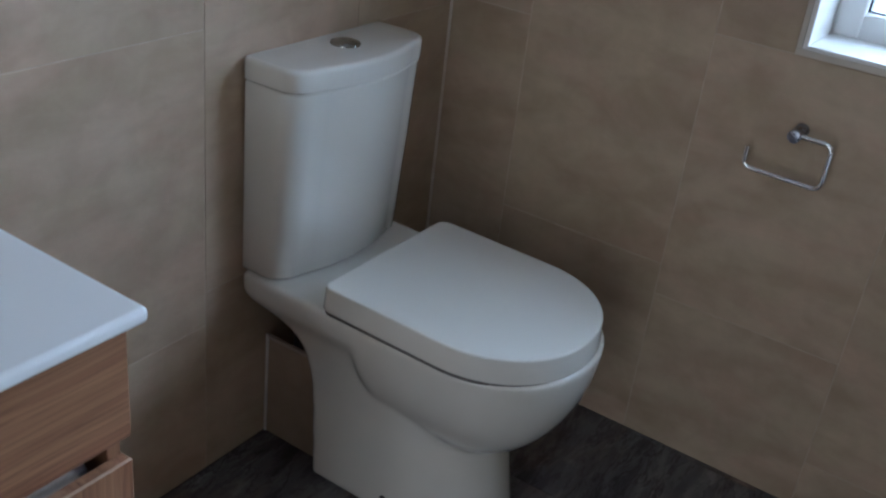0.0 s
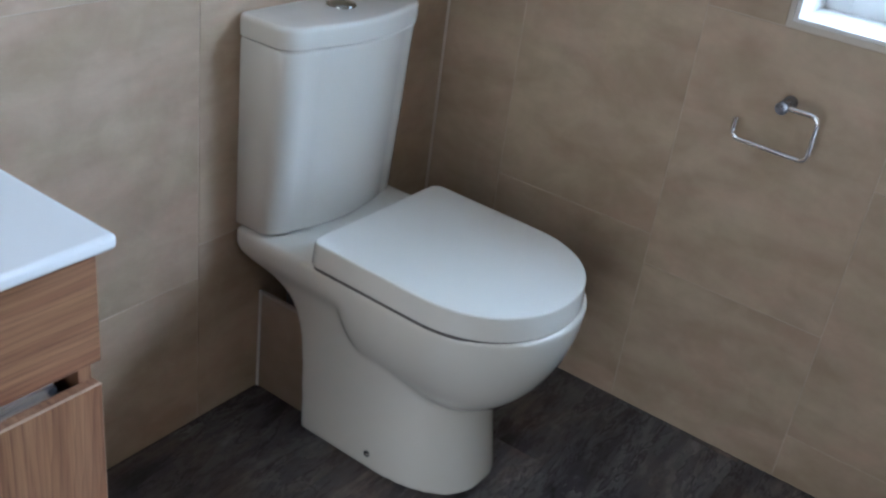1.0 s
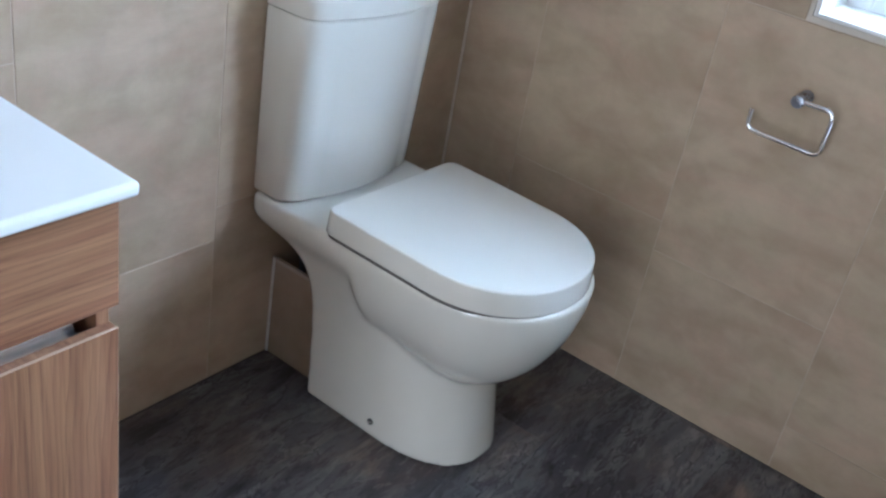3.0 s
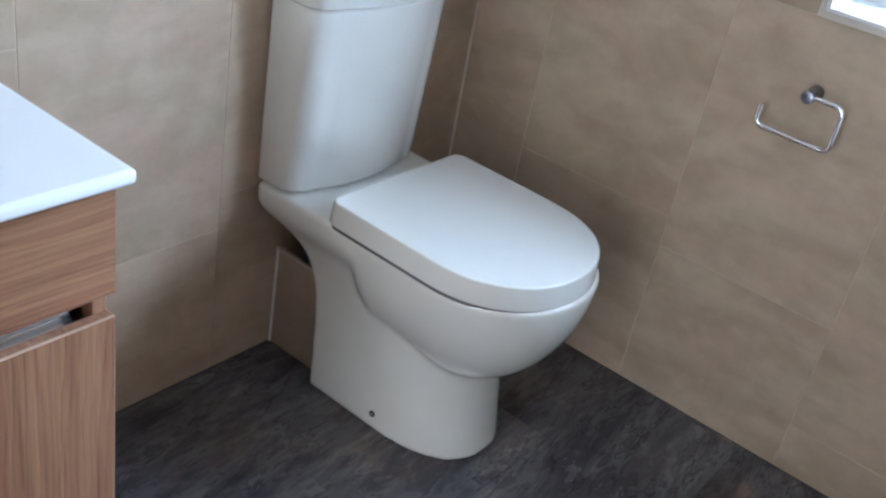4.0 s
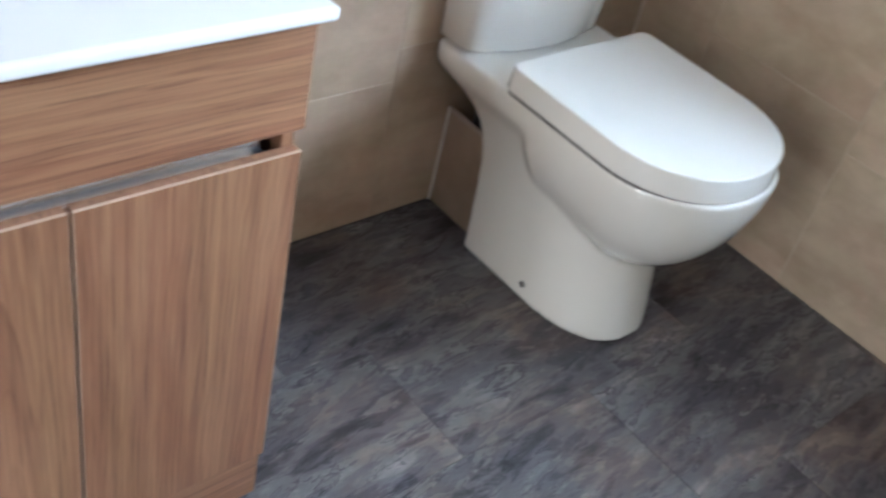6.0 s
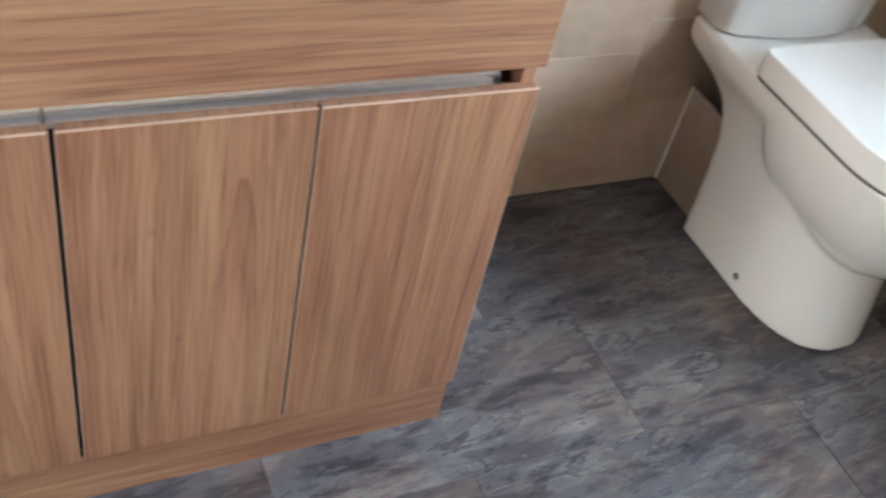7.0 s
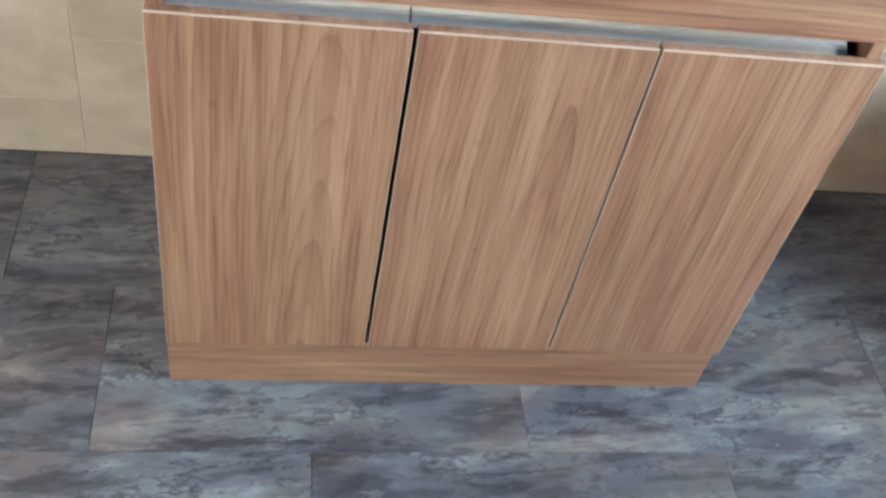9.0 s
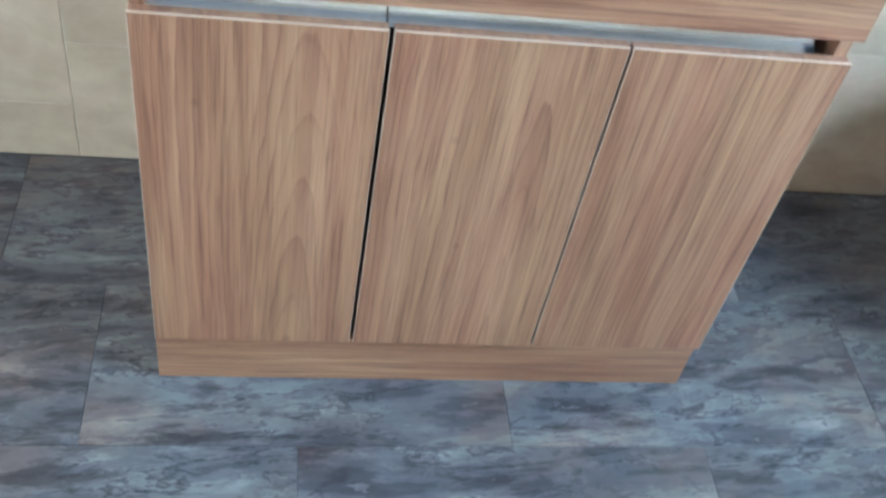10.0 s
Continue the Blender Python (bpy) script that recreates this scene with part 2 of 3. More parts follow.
TILE = make_wall_tile()
# darker copy of the wall tile: the boxing's shade put into its colour
SHADETILE = make_wall_tile("beige_stone_tile_shaded", 0.66)
FLOORTILE = make_floor_tile()
WOOD_V = make_wood("walnut_laminate_upright", "z", 1.3)
WOOD_DOORS = [make_wood("walnut_laminate_arched", "z", 2.9, -0.075, 0.012, 0.075),
              make_wood("walnut_laminate_half_arched", "z", 4.4, 0.215, 0.002, 0.06),
              make_wood("walnut_laminate_striped", "z", 7.2, 0.60, 0.02, 0.05)]
WOOD_H = make_wood("walnut_laminate_level", "y", 6.1, 0.60, 0.02, 0.02)
EDGE = plain("pale_edge_band_highlight", (0.44, 0.31, 0.22), 0.4, spread=0.1)
DARKWOOD = plain("shadowed_board", (0.10, 0.05, 0.03), 0.6)
CERAMIC = plain("white_glazed_ceramic", (0.735, 0.718, 0.648), 0.08, coat=0.9, spread=0.015, scale=4)
SEATPLASTIC = plain("white_seat_plastic", (0.755, 0.742, 0.68), 0.09, coat=0.8, spread=0.015, scale=5)
TOPWHITE = plain("white_vanity_top", (0.80, 0.81, 0.81), 0.2, coat=0.3, spread=0.015, scale=5)
ACRYLIC = plain("white_bath_acrylic", (0.82, 0.82, 0.81), 0.15, coat=0.3, spread=0.01)
GROUT = plain("pale_grout", (0.51, 0.42, 0.32), 0.8, spread=0.15, scale=30)
DARKGROUT = plain("dark_joint", (0.045, 0.044, 0.048), 0.7, spread=0.3, scale=30)
SEALANT = plain("white_sealant", (0.72, 0.70, 0.66), 0.45, spread=0.08, scale=25)
CORNERLINE = plain("cream_sealant", (0.62, 0.54, 0.46), 0.5, spread=0.12, scale=25)
TRIMWHITE = plain("white_edge_trim", (0.76, 0.75, 0.72), 0.35, spread=0.04)
TRIMCREAM = plain("cream_edge_trim", (0.60, 0.55, 0.47), 0.4, spread=0.05)
UPVC = plain("white_window_frame", (0.80, 0.80, 0.79), 0.3, spread=0.02)
PLASTER = plain("cream_plaster", (0.62, 0.55, 0.45), 0.85, spread=0.05, scale=5)
CEILPAINT = plain("white_ceiling_paint", (0.78, 0.77, 0.75), 0.9, spread=0.03, scale=5)
CHROME = plain("chrome", (0.82, 0.83, 0.85), 0.1, metal=1.0, spread=0.02)
# chrome with a darker base colour, for the flush button
DARKCHROME = plain("dark_chrome", (0.40, 0.42, 0.41), 0.09, metal=1.0, spread=0.05)
ALU = make_aluminium()
RUBBER_AND_SHADE = plain("dark_plastic_and_hollow_shade", (0.05, 0.055, 0.065), 0.5, spread=0.15)
GAPSHADE = plain("brown_grey_gap_shade", (0.13, 0.12, 0.11), 0.6, spread=0.1)
BLACK = plain("hole_shade", (0.015, 0.015, 0.015), 0.6, spread=0.1)


def make_glass():
    m, nt, b = material("window_glass")
    b.inputs["Transmission Weight"].default_value = 1.0
    b.inputs["Roughness"].default_value = 0.02
    b.inputs["IOR"].default_value = 1.45
    n = noise_tex(nt, coords(nt, (1, 1, 1)), 2.0, 2)
    nt.links.new(ramp(nt, n, [(0.3, (0.97, 0.99, 0.99)), (0.7, (1, 1, 1))]), b.inputs["Base Color"])
    return m


GLASS = make_glass()


# ---- building helpers ----
def thing(name, at, label, category, group="", kind=""):
    ob = new(name)
    ob.location = at
    ob.empty_display_size = 0.05
    return tagged(ob, label, category, group, kind)


def part(name, bm, mat, parent=None, label="", smooth=0):
    """Links a bmesh given in world places as one mesh under a thing or part. smooth: angle in degrees."""
    bmesh.ops.recalc_face_normals(bm, faces=bm.faces)
    me = bpy.data.meshes.new(name)
    shift = Vector(parent.location) if parent else Vector()
    bm.to_mesh(me)
    bm.free()
    me.materials.append(mat)
    ob = new(name, me)
    if parent:
        ob.parent = parent
        ob.matrix_parent_inverse = Matrix.Translation(-shift)
    if smooth:
        me.shade_smooth()
        me.set_sharp_from_angle(angle=radians(smooth))
    return tagged(ob, label)


def box(x0, x1, y0, y1, z0, z1, bevel=0.0, seg=2, bm=None):
    own = bmesh.new()
    bmesh.ops.create_cube(own, size=1)
    for v in own.verts:
        v.co = Vector(((x0 + x1) / 2 + v.co.x * (x1 - x0), (y0 + y1) / 2 + v.co.y * (y1 - y0), (z0 + z1) / 2 + v.co.z * (z1 - z0)))
    if bevel:
        bmesh.ops.bevel(own, geom=own.edges[:], offset=bevel, segments=seg, profile=0.5, affect="EDGES")
    if bm is None:
        return own
    return join(bm, own)


def join(bm, other):
    me = bpy.data.meshes.new("tmp")
    other.to_mesh(me)
    other.free()
    bm.from_mesh(me)
    bpy.data.meshes.remove(me)
    return bm


def loft(rings, bm=None, cap0=True, cap1=True):
    """Skins closed rings of equal count, each a list of (x, y, z)."""
    bm = bm or bmesh.new()
    vs = [[bm.verts.new(p) for p in r] for r in rings]
    n = len(rings[0])
    for a, b in zip(vs, vs[1:]):
        for i in range(n):
            bm.faces.new((a[i], a[(i + 1) % n], b[(i + 1) % n], b[i]))
    if cap0:
        bm.faces.new(vs[0][::-1])
    if cap1:
        bm.faces.new(vs[-1])
    return bm


def tube(points, r, sides=12, bm=None, cap=True):
    """A round bar along points."""
    rings = []
    pts = [Vector(p) for p in points]
    up = None
    for i, p in enumerate(pts):
        d = (pts[min(i + 1, len(pts) - 1)] - pts[max(i - 1, 0)]).normalized()
        if up is None:
            up = d.orthogonal().normalized()
        up = (up - d * up.dot(d)).normalized()
        side = d.cross(up)
        rings.append([p + r * (math.cos(2 * math.pi * k / sides) * up + math.sin(2 * math.pi * k / sides) * side) for k in range(sides)])
    return loft(rings, bm, cap, cap)


def rounded_path(pts, radius, steps=6):
    """A polyline with rounded corners."""
    pts = [Vector(p) for p in pts]
    out = [pts[0]]
    for a, b, c in zip(pts, pts[1:], pts[2:]):
        u, w = (a - b).normalized(), (c - b).normalized()
        r = min(radius, (a - b).length * 0.49, (c - b).length * 0.49)
        p0, p1 = b + u * r, b + w * r
        for k in range(steps + 1):
            s = k / steps
            out.append((1 - s) ** 2 * p0 + 2 * s * (1 - s) * b + s * s * p1)
    out.append(pts[-1])
    return out


def d_plan(xb, xf, cy, hw, straight, corner, n=14, power=2.0, z=0.0):
    """A D-shaped outline: flat back at xb with rounded corners, straight sides to x=straight, then a rounded front to xf."""
    left = [(xb + corner * (1 - math.cos(math.pi / 2 * k / 4)), cy + hw - corner * (1 - math.sin(math.pi / 2 * k / 4)), z) for k in range(5)]
    for k in range(1, 5):
        left.append((left[4][0] + (straight - left[4][0]) * k / 5, cy + hw, z))
    for k in range(n + 1):
        a = math.pi / 2 * k / n
        e = 2.0 / power
        left.append((straight + (xf - straight) * math.sin(a) ** e, cy + hw * max(math.cos(a), 0.0) ** e, z))
    right = [(x, 2 * cy - y, z) for x, y, z in left[::-1]]
    return left + right[1:]


def piece_mesh(name, w, h, t, mat, chamfer=0.0007):
    """A tile lying in its local xy plane, face up, w by h, top at z=0."""
    key = (name, round(w, 4), round(h, 4))
    if key not in PIECES:
        x, y, c = w / 2, h / 2, chamfer
        lo = [(-x, -y, -t), (x, -y, -t), (x, y, -t), (-x, y, -t)]
        mid = [(-x, -y, -c), (x, -y, -c), (x, y, -c), (-x, y, -c)]
        hi = [(-x + c, -y + c, 0), (x - c, -y + c, 0), (x - c, y - c, 0), (-x + c, y - c, 0)]
        faces = [(8, 9, 10, 11)]
        for a in (0, 4):
            faces += [(a + k, a + (k + 1) % 4, a + 4 + (k + 1) % 4, a + 4 + k) for k in range(4)]
        me = bpy.data.meshes.new(name)
        me.from_pydata(lo + mid + hi, [], faces)
        me.materials.append(mat)
        PIECES[key] = me
    return PIECES[key]


PIECES = {}


def cut(rect, hole):
    """The parts of a rectangle (u0, u1, v0, v1) outside a hole."""
    u0, u1, v0, v1 = rect
    a0, a1, b0, b1 = hole
    if a1 <= u0 or a0 >= u1 or b1 <= v0 or b0 >= v1:
        return [rect]
    out = []
    if v0 < b0:
        out.append((u0, u1, v0, b0))
    if v1 > b1:
        out.append((u0, u1, b1, v1))
    m0, m1 = max(v0, b0), min(v1, b1)
    if u0 < a0:
        out.append((u0, a0, m0, m1))
    if u1 > a1:
        out.append((a1, u1, m0, m1))
    return out


# ---- structure ----
BACK = 0.006     # tile thickness in front of the wall's core

bm = box(WX - 0.2, WX - 0.0012, SY - 0.2, NY + 0.25, 0, CEIL)
wall_west = tagged(part("wall_west", bm, GROUT), "wall clad in large beige stone-effect tiles with pale joints", "wall", kind="structure")
bm = bmesh.new()
y0, y1 = NY + 0.0012, NY + 0.25
box(WX - BACK, WIN[0], y0, y1, 0, CEIL, bm=bm)
box(WIN[1], EX, y0, y1, 0, CEIL, bm=bm)
box(WIN[0], WIN[1], y0, y1, 0, WIN[2], bm=bm)
box(WIN[0], WIN[1], y0, y1, WIN[3], CEIL, bm=bm)
wall_north = tagged(part("wall_north", bm, GROUT), "beige tiled wall with a white window opening", "wall", kind="structure")
tagged(part("wall_east", box(EX, EX + 0.2, SY - 0.2, NY + 0.25, 0, CEIL), TILE), "wall in plain beige stone-effect tile", "wall", kind="structure")
# unseen closing wall, kept white to bounce light onto wall_north
bm = bmesh.new()
box(WX - BACK, DOOR[0], SY - 0.2, SY, 0, CEIL, bm=bm)
box(DOOR[1], EX, SY - 0.2, SY, 0, CEIL, bm=bm)
box(DOOR[0], DOOR[1], SY - 0.2, SY, DOOR[3], CEIL, bm=bm)
tagged(part("wall_south", bm, CEILPAINT), "plain unseen wall, white to bounce light, with an assumed open doorway", "wall", kind="structure")
# added hall, out of view, closing the doorway against the open sky
y0, y1 = HY - 0.2, SY - 0.2
tagged(part("wall_added_hall_west", box(HX0 - 0.2, HX0, y0, y1, 0, CEIL), PLASTER), "plain cream plastered wall of the added unseen hall", "wall", kind="structure")
tagged(part("wall_added_hall_east", box(HX1, HX1 + 0.2, y0, y1, 0, CEIL), PLASTER), "plain cream plastered wall of the added unseen hall", "wall", kind="structure")
bm = bmesh.new()
box(HX0, ADDED_HALL_WIN[0], y0, HY, 0, CEIL, bm=bm)
box(ADDED_HALL_WIN[1], HX1, y0, HY, 0, CEIL, bm=bm)
box(ADDED_HALL_WIN[0], ADDED_HALL_WIN[1], y0, HY, 0, ADDED_HALL_WIN[2], bm=bm)
box(ADDED_HALL_WIN[0], ADDED_HALL_WIN[1], y0, HY, ADDED_HALL_WIN[3], CEIL, bm=bm)
tagged(part("wall_added_hall_end", bm, PLASTER), "plain cream wall of the added unseen hall, with a window opening", "wall", kind="structure")
tagged(part("added_hall_floor", box(HX0 - 0.2, HX1 + 0.2, y0, y1, -0.15, -0.0015), DARKWOOD), "plain dark brown floor of the added unseen hall", "floor", kind="structure")
tagged(part("added_hall_ceiling", box(HX0 - 0.2, HX1 + 0.2, y0, y1, CEIL, CEIL + 0.15), CEILPAINT), "plain white ceiling of the added unseen hall", "ceiling", kind="structure")
tagged(part("ceiling", box(WX - 0.2, EX + 0.2, SY - 0.2, NY + 0.25, CEIL, CEIL + 0.15), CEILPAINT), "plain white painted ceiling", "ceiling", kind="structure")
floor = tagged(part("floor", box(WX - 0.2, EX + 0.2, SY - 0.2, NY + 0.25, -0.15, -0.0015), DARKGROUT),
               "dark slate-effect vinyl tile floor in staggered rows", "floor", kind="structure")

# sealant lines where walls meet each other and the floor
tagged(part("corner_trim", tube([(WX + 0.001, NY - 0.001, 0.0), (WX + 0.001, NY - 0.001, CEIL)], 0.0036, 8), CORNERLINE),
       "off-white sealant line in the corner of the tiled walls", "trim", kind="structure")

# window in the north wall
window = thing("window_1", (0.5 * (WIN[0] + WIN[1]), NY + 0.2, WIN[2]), "white window with bright daylight behind the glass", "window", kind="structure")
x0, x1, z0, z1 = WIN
RD = 0.142       # depth of the reveal
t = 0.008
part("window_sill", box(x0 + t, x1 - t, NY - 0.0025, NY + RD + 0.06, z0 - 0.004, z0 + 0.004, 0.001), TRIMWHITE, window, "glossy white sill board")
for nm, a, b_ in (("reveal", x0 - 0.002, x0 + t), ("reveal", x1 - t, x1 + 0.002)):
    part(nm, box(a, b_, NY - 0.002, NY + RD + 0.06, z0 - 0.004, z1, 0.0015), TRIMWHITE, window)
part("reveal", box(x0 + t, x1 - t, NY - 0.002, NY + RD + 0.06, z1 - t, z1 + 0.002, 0.0015), TRIMWHITE, window)
# white edge trim on the face of the wall round the opening
e = 0.011
part("edge_trim", box(x0 - e, x1 + e, NY - 0.003, NY + 0.004, z0 - e - 0.004, z0 - 0.0041, 0.0004), TRIMCREAM, window)
part("edge_trim", box(x0 - e, x1 + e, NY - 0.003, NY + 0.004, z1 + 0.0025, z1 + e, 0.001), TRIMCREAM, window)
part("edge_trim", box(x0 - e, x0 - 0.0025, NY - 0.003, NY + 0.004, z0 - 0.004, z1 + 0.002, 0.0004), TRIMCREAM, window)
part("edge_trim", box(x1 + 0.0025, x1 + e, NY - 0.003, NY + 0.004, z0 - 0.004, z1 + 0.002, 0.0004), TRIMCREAM, window)
fw = 0.052
fy0, fy1 = NY + RD, NY + RD + 0.055
part("window_frame", box(x0 + t, x0 + t + fw, fy0, fy1, z0, z1 - t, 0.006, 3), UPVC, window)
part("stile", box(x1 - t - fw, x1 - t, fy0, fy1, z0, z1 - t, 0.006, 3), UPVC, window)
part("bottom_rail", box(x0 + t + fw - 0.004, x1 - t - fw + 0.004, fy0 + 0.001, fy1, z0, z0 + fw, 0.006, 3), UPVC, window)
part("top_rail", box(x0 + t + fw - 0.004, x1 - t - fw + 0.004, fy0 + 0.001, fy1, z1 - t - fw, z1 - t, 0.006, 3), UPVC, window)
part("gasket", box(x0 + t + fw, x0 + t + fw + 0.004, fy0 + 0.018, fy0 + 0.03, z0 + fw, z1 - t - fw), RUBBER_AND_SHADE, window, "thin dark glazing gasket")
part("gasket", box(x0 + t + fw, x1 - t - fw, fy0 + 0.018, fy0 + 0.03, z0 + fw, z0 + fw + 0.003), RUBBER_AND_SHADE, window, "thin dark glazing gasket")
pane = part("pane", box(x0 + t + fw - 0.003, x1 - t - fw + 0.003, fy0 + 0.022, fy0 + 0.026, z0 + fw - 0.003, z1 - t - fw + 0.003), GLASS, window)
pane.visible_shadow = False

# bright overcast distance outside the window
backdrop_mat, bnt, bb = material("overcast_distance")
bn = noise_tex(bnt, coords(bnt, (1, 1, 2)), 0.4, 3)
bc_ = ramp(bnt, bn, [(0.3, (0.80, 0.90, 1.0)), (0.7, (0.95, 0.98, 1.0))])
bnt.links.new(bc_, bb.inputs["Base Color"])
bnt.links.new(bc_, bb.inputs["Emission Color"])
bb.inputs["Emission Strength"].default_value = 5.0
tagged(part("backdrop", box(-14, 14, NY + 9, NY + 9.1, -4, 12), backdrop_mat), "bright overcast distance beyond the window", "backdrop", kind="structure")

# pipe boxing in the corner behind the toilet
BX, BY, BH = -0.955, 1.318, 0.245
boxing = thing("pipe_boxing", (-1.03, 1.6, 0), "low beige tiled pipe boxing, open and dark at the top", "boxing", kind="structure")
# core and lining coloured dark in place of the hollow's shade
part("core", box(WX + 0.001, BX - 0.014, BY + 0.014, NY - 0.001, 0, 0.06), RUBBER_AND_SHADE, boxing, "boxing inside, coloured dark for the shade of its hollow")
part("lining", box(WX + 0.001, BX - 0.006, BY + 0.006, BY + 0.014, 0, BH - 0.008), RUBBER_AND_SHADE, boxing)
# faces turned from the window, in the darkened tile copy
part("tile", box(WX + 0.007, BX - 0.0005, BY, BY + 0.006, 0.002, BH - 0.008, 0.001), SHADETILE, boxing)
part("tile", box(BX - 0.006, BX, BY + 0.0065, 1.6, 0.002, BH - 0.008, 0.001), SHADETILE, boxing)
part("tile", box(BX - 0.006, BX, 1.6025, NY - 0.004, 0.002, BH - 0.008, 0.001), SHADETILE, boxing)
part("edge_trim", box(WX + 0.004, BX, BY - 0.0005, BY + 0.0075, BH - 0.0075, BH + 0.0005, 0.001), plain("taupe_trim", (0.42, 0.35, 0.29), 0.4), boxing, "taupe plastic tile edge trim")
part("sealant", box(WX, WX + 0.0065, BY - 0.001, BY + 0.006, 0.0, BH, 0.001), SEALANT, boxing, "white sealant bead in the corner")


# ---- toilet ----
CY = 1.43
toilet = thing("toilet", (-0.76, CY, 0), "white close-coupled ceramic toilet with closed D-shaped lid", "toilet")


def pan_mesh():
    bm = bmesh.new()
    # pedestal rising and sweeping back into the deck under the cistern
    prof = [(0.0, -0.935, 0.149), (0.03, -0.936, 0.1480), (0.12, -0.943, 0.146), (0.21, -0.946, 0.149), (0.25, -0.950, 0.154), (0.285, -0.957, 0.160),
            (0.312, -0.967, 0.166), (0.332, -0.986, 0.171), (0.348, -1.013, 0.176), (0.360, -1.043, 0.182), (0.369, -1.072, 0.187), (0.377, -1.085, 0.191), (0.387, -1.093, 0.195), (0.40, -1.094, 0.197), (0.4295, -1.094, 0.196)]
    rings = []
    for z, xb, hw in prof:
        s = min(1, max(0, (z - 0.27) / 0.12))
        xf = -0.549 - 0.027 * min(z / 0.16, 1.3) - 0.10 * s
        low = 0.0165 * (1 - s)
        rings.append(d_plan(xb, xf, CY - low, hw - low, xf - 0.185 + 0.04 * s, 0.006 + 0.008 * s, n=30, power=2.25, z=z))
    loft(rings, bm)
    # bowl: a deep rounded D that bulges over the pedestal
    cx, rings = -0.665, []
    depth = 0.258
    for k in range(17):
        u = k / 16
        dz = depth * (1 - u) ** 1.0
        sc = math.sqrt(max(0.0, 1 - (dz / (depth + 0.006)) ** 2)) ** 0.92
        z = 0.4282 - dz * 0.989
        plan = d_plan(-0.850, -0.4385, CY, 0.1965, -0.64, 0.04, power=2.15, z=0)
        rings.append([(cx + (x - cx) * sc, CY + (y - CY) * sc, z) for x, y, _ in plan])
    loft(rings, bm)
    return bm


pan = part("pan", pan_mesh(), CERAMIC, toilet, smooth=180)
mod = pan.modifiers.new("blend", "REMESH")
mod.mode, mod.voxel_size, mod.use_smooth_shade = "VOXEL", 0.0045, True
mod = pan.modifiers.new("soften", "SMOOTH")
mod.factor, mod.iterations = 0.5, 24


def slab(outline, z0, z1, edge, dome=0.0, draft=0.0):
    """A solid of one outline with rounded top edges and a faintly domed top."""
    cx = sum(p[0] for p in outline) / len(outline)

    def ring(shrink, z):
        out = []
        n = len(outline)
        for i, p in enumerate(outline):
            a, b = outline[i - 1], outline[(i + 1) % n]
            d = Vector((b[0] - a[0], b[1] - a[1]))
            nrm = Vector((-d.y, d.x)).normalized() if d.length > 1e-9 else Vector()
            out.append((p[0] - nrm.x * shrink, p[1] - nrm.y * shrink, z))
        return out
    rings = [ring(edge * 0.35, z0), ring(0, z0 + edge * 0.35)]
    if z1 - z0 > 0.02:      # holding rings that keep the tall sides flat
        rings = [ring(0.012, z0 + 0.0004)] + rings + [ring(0, z0 + edge * 0.35 + 0.0015), ring(draft * 0.92, z1 - edge - 0.0015)]
    for k in range(6):
        a = math.pi / 2 * k / 5
        rings.append(ring(draft + edge * (1 - math.cos(a)), z1 - edge + edge * math.sin(a)))
    last = rings[-1]
    rings.append([(cx + (x - cx) * 0.985, CY + (y - CY) * 0.985, z1 + dome * 0.04) for x, y, _ in last])
    for s, h in ((0.85, 0.3), (0.6, 0.7), (0.3, 0.95)):
        rings.append([(cx + (x - cx) * s, CY + (y - CY) * s, z1 + dome * h) for x, y, _ in last])
    return loft(rings)


seat_plan = d_plan(-0.882, -0.478, CY, 0.162, -0.66, 0.022, n=22, power=2.1)


def tilted(bm, slope=-0.012):
    for v in bm.verts:
        v.co.z += slope * (v.co.x + 0.72)
    return bm


part("seat", tilted(slab(seat_plan, 0.422, 0.4335, 0.001)), SEATPLASTIC, toilet, smooth=50)
lid_plan = d_plan(-0.898, -0.446, CY - 0.0045, 0.1945, -0.64, 0.026, n=26, power=2.12)
# added dark strip: shade of the gap under the lid, put in as colour
gap_plan = d_plan(-0.894, -0.4485, CY - 0.0045, 0.1920, -0.64, 0.024, n=26, power=2.12)
part("gap_shade_strip", tilted(slab(gap_plan, 0.4245, 0.4322, 0.0005)), GAPSHADE, toilet, "dark strip for the shade in the gap between lid and pan", smooth=30)
part("lid", tilted(slab(lid_plan, 0.4316, 0.4795, 0.0038, 0.002, 0.0034)), SEATPLASTIC, toilet, "closed glossy white seat lid", smooth=60)


def cistern_plan(hw, xf, corner, bow, z):
    """Flat back on the wall, straight sides, rounded front corners and a bowed front."""
    half = [(WX + 0.006, CY + hw, z), (WX + 0.05, CY + hw, z)]
    xs = xf - bow
    for k in range(9):
        a = math.pi / 2 * k / 8
        half.append((xs - corner * 1.0 + corner * math.sin(a) , CY + hw - corner * 1.25 * (1 - math.cos(a)), z))
    yy = CY + hw - corner * 1.25
    for k in range(1, 8):
        s = k / 7
        y = yy + (CY - yy) * s
        half.append((xs + bow * (1 - ((y - CY) / (yy - CY)) ** 2), y, z))
    mirror = [(x, 2 * CY - y, z) for x, y, z in half[::-1]]
    return half + mirror[1:]


body_rings = []
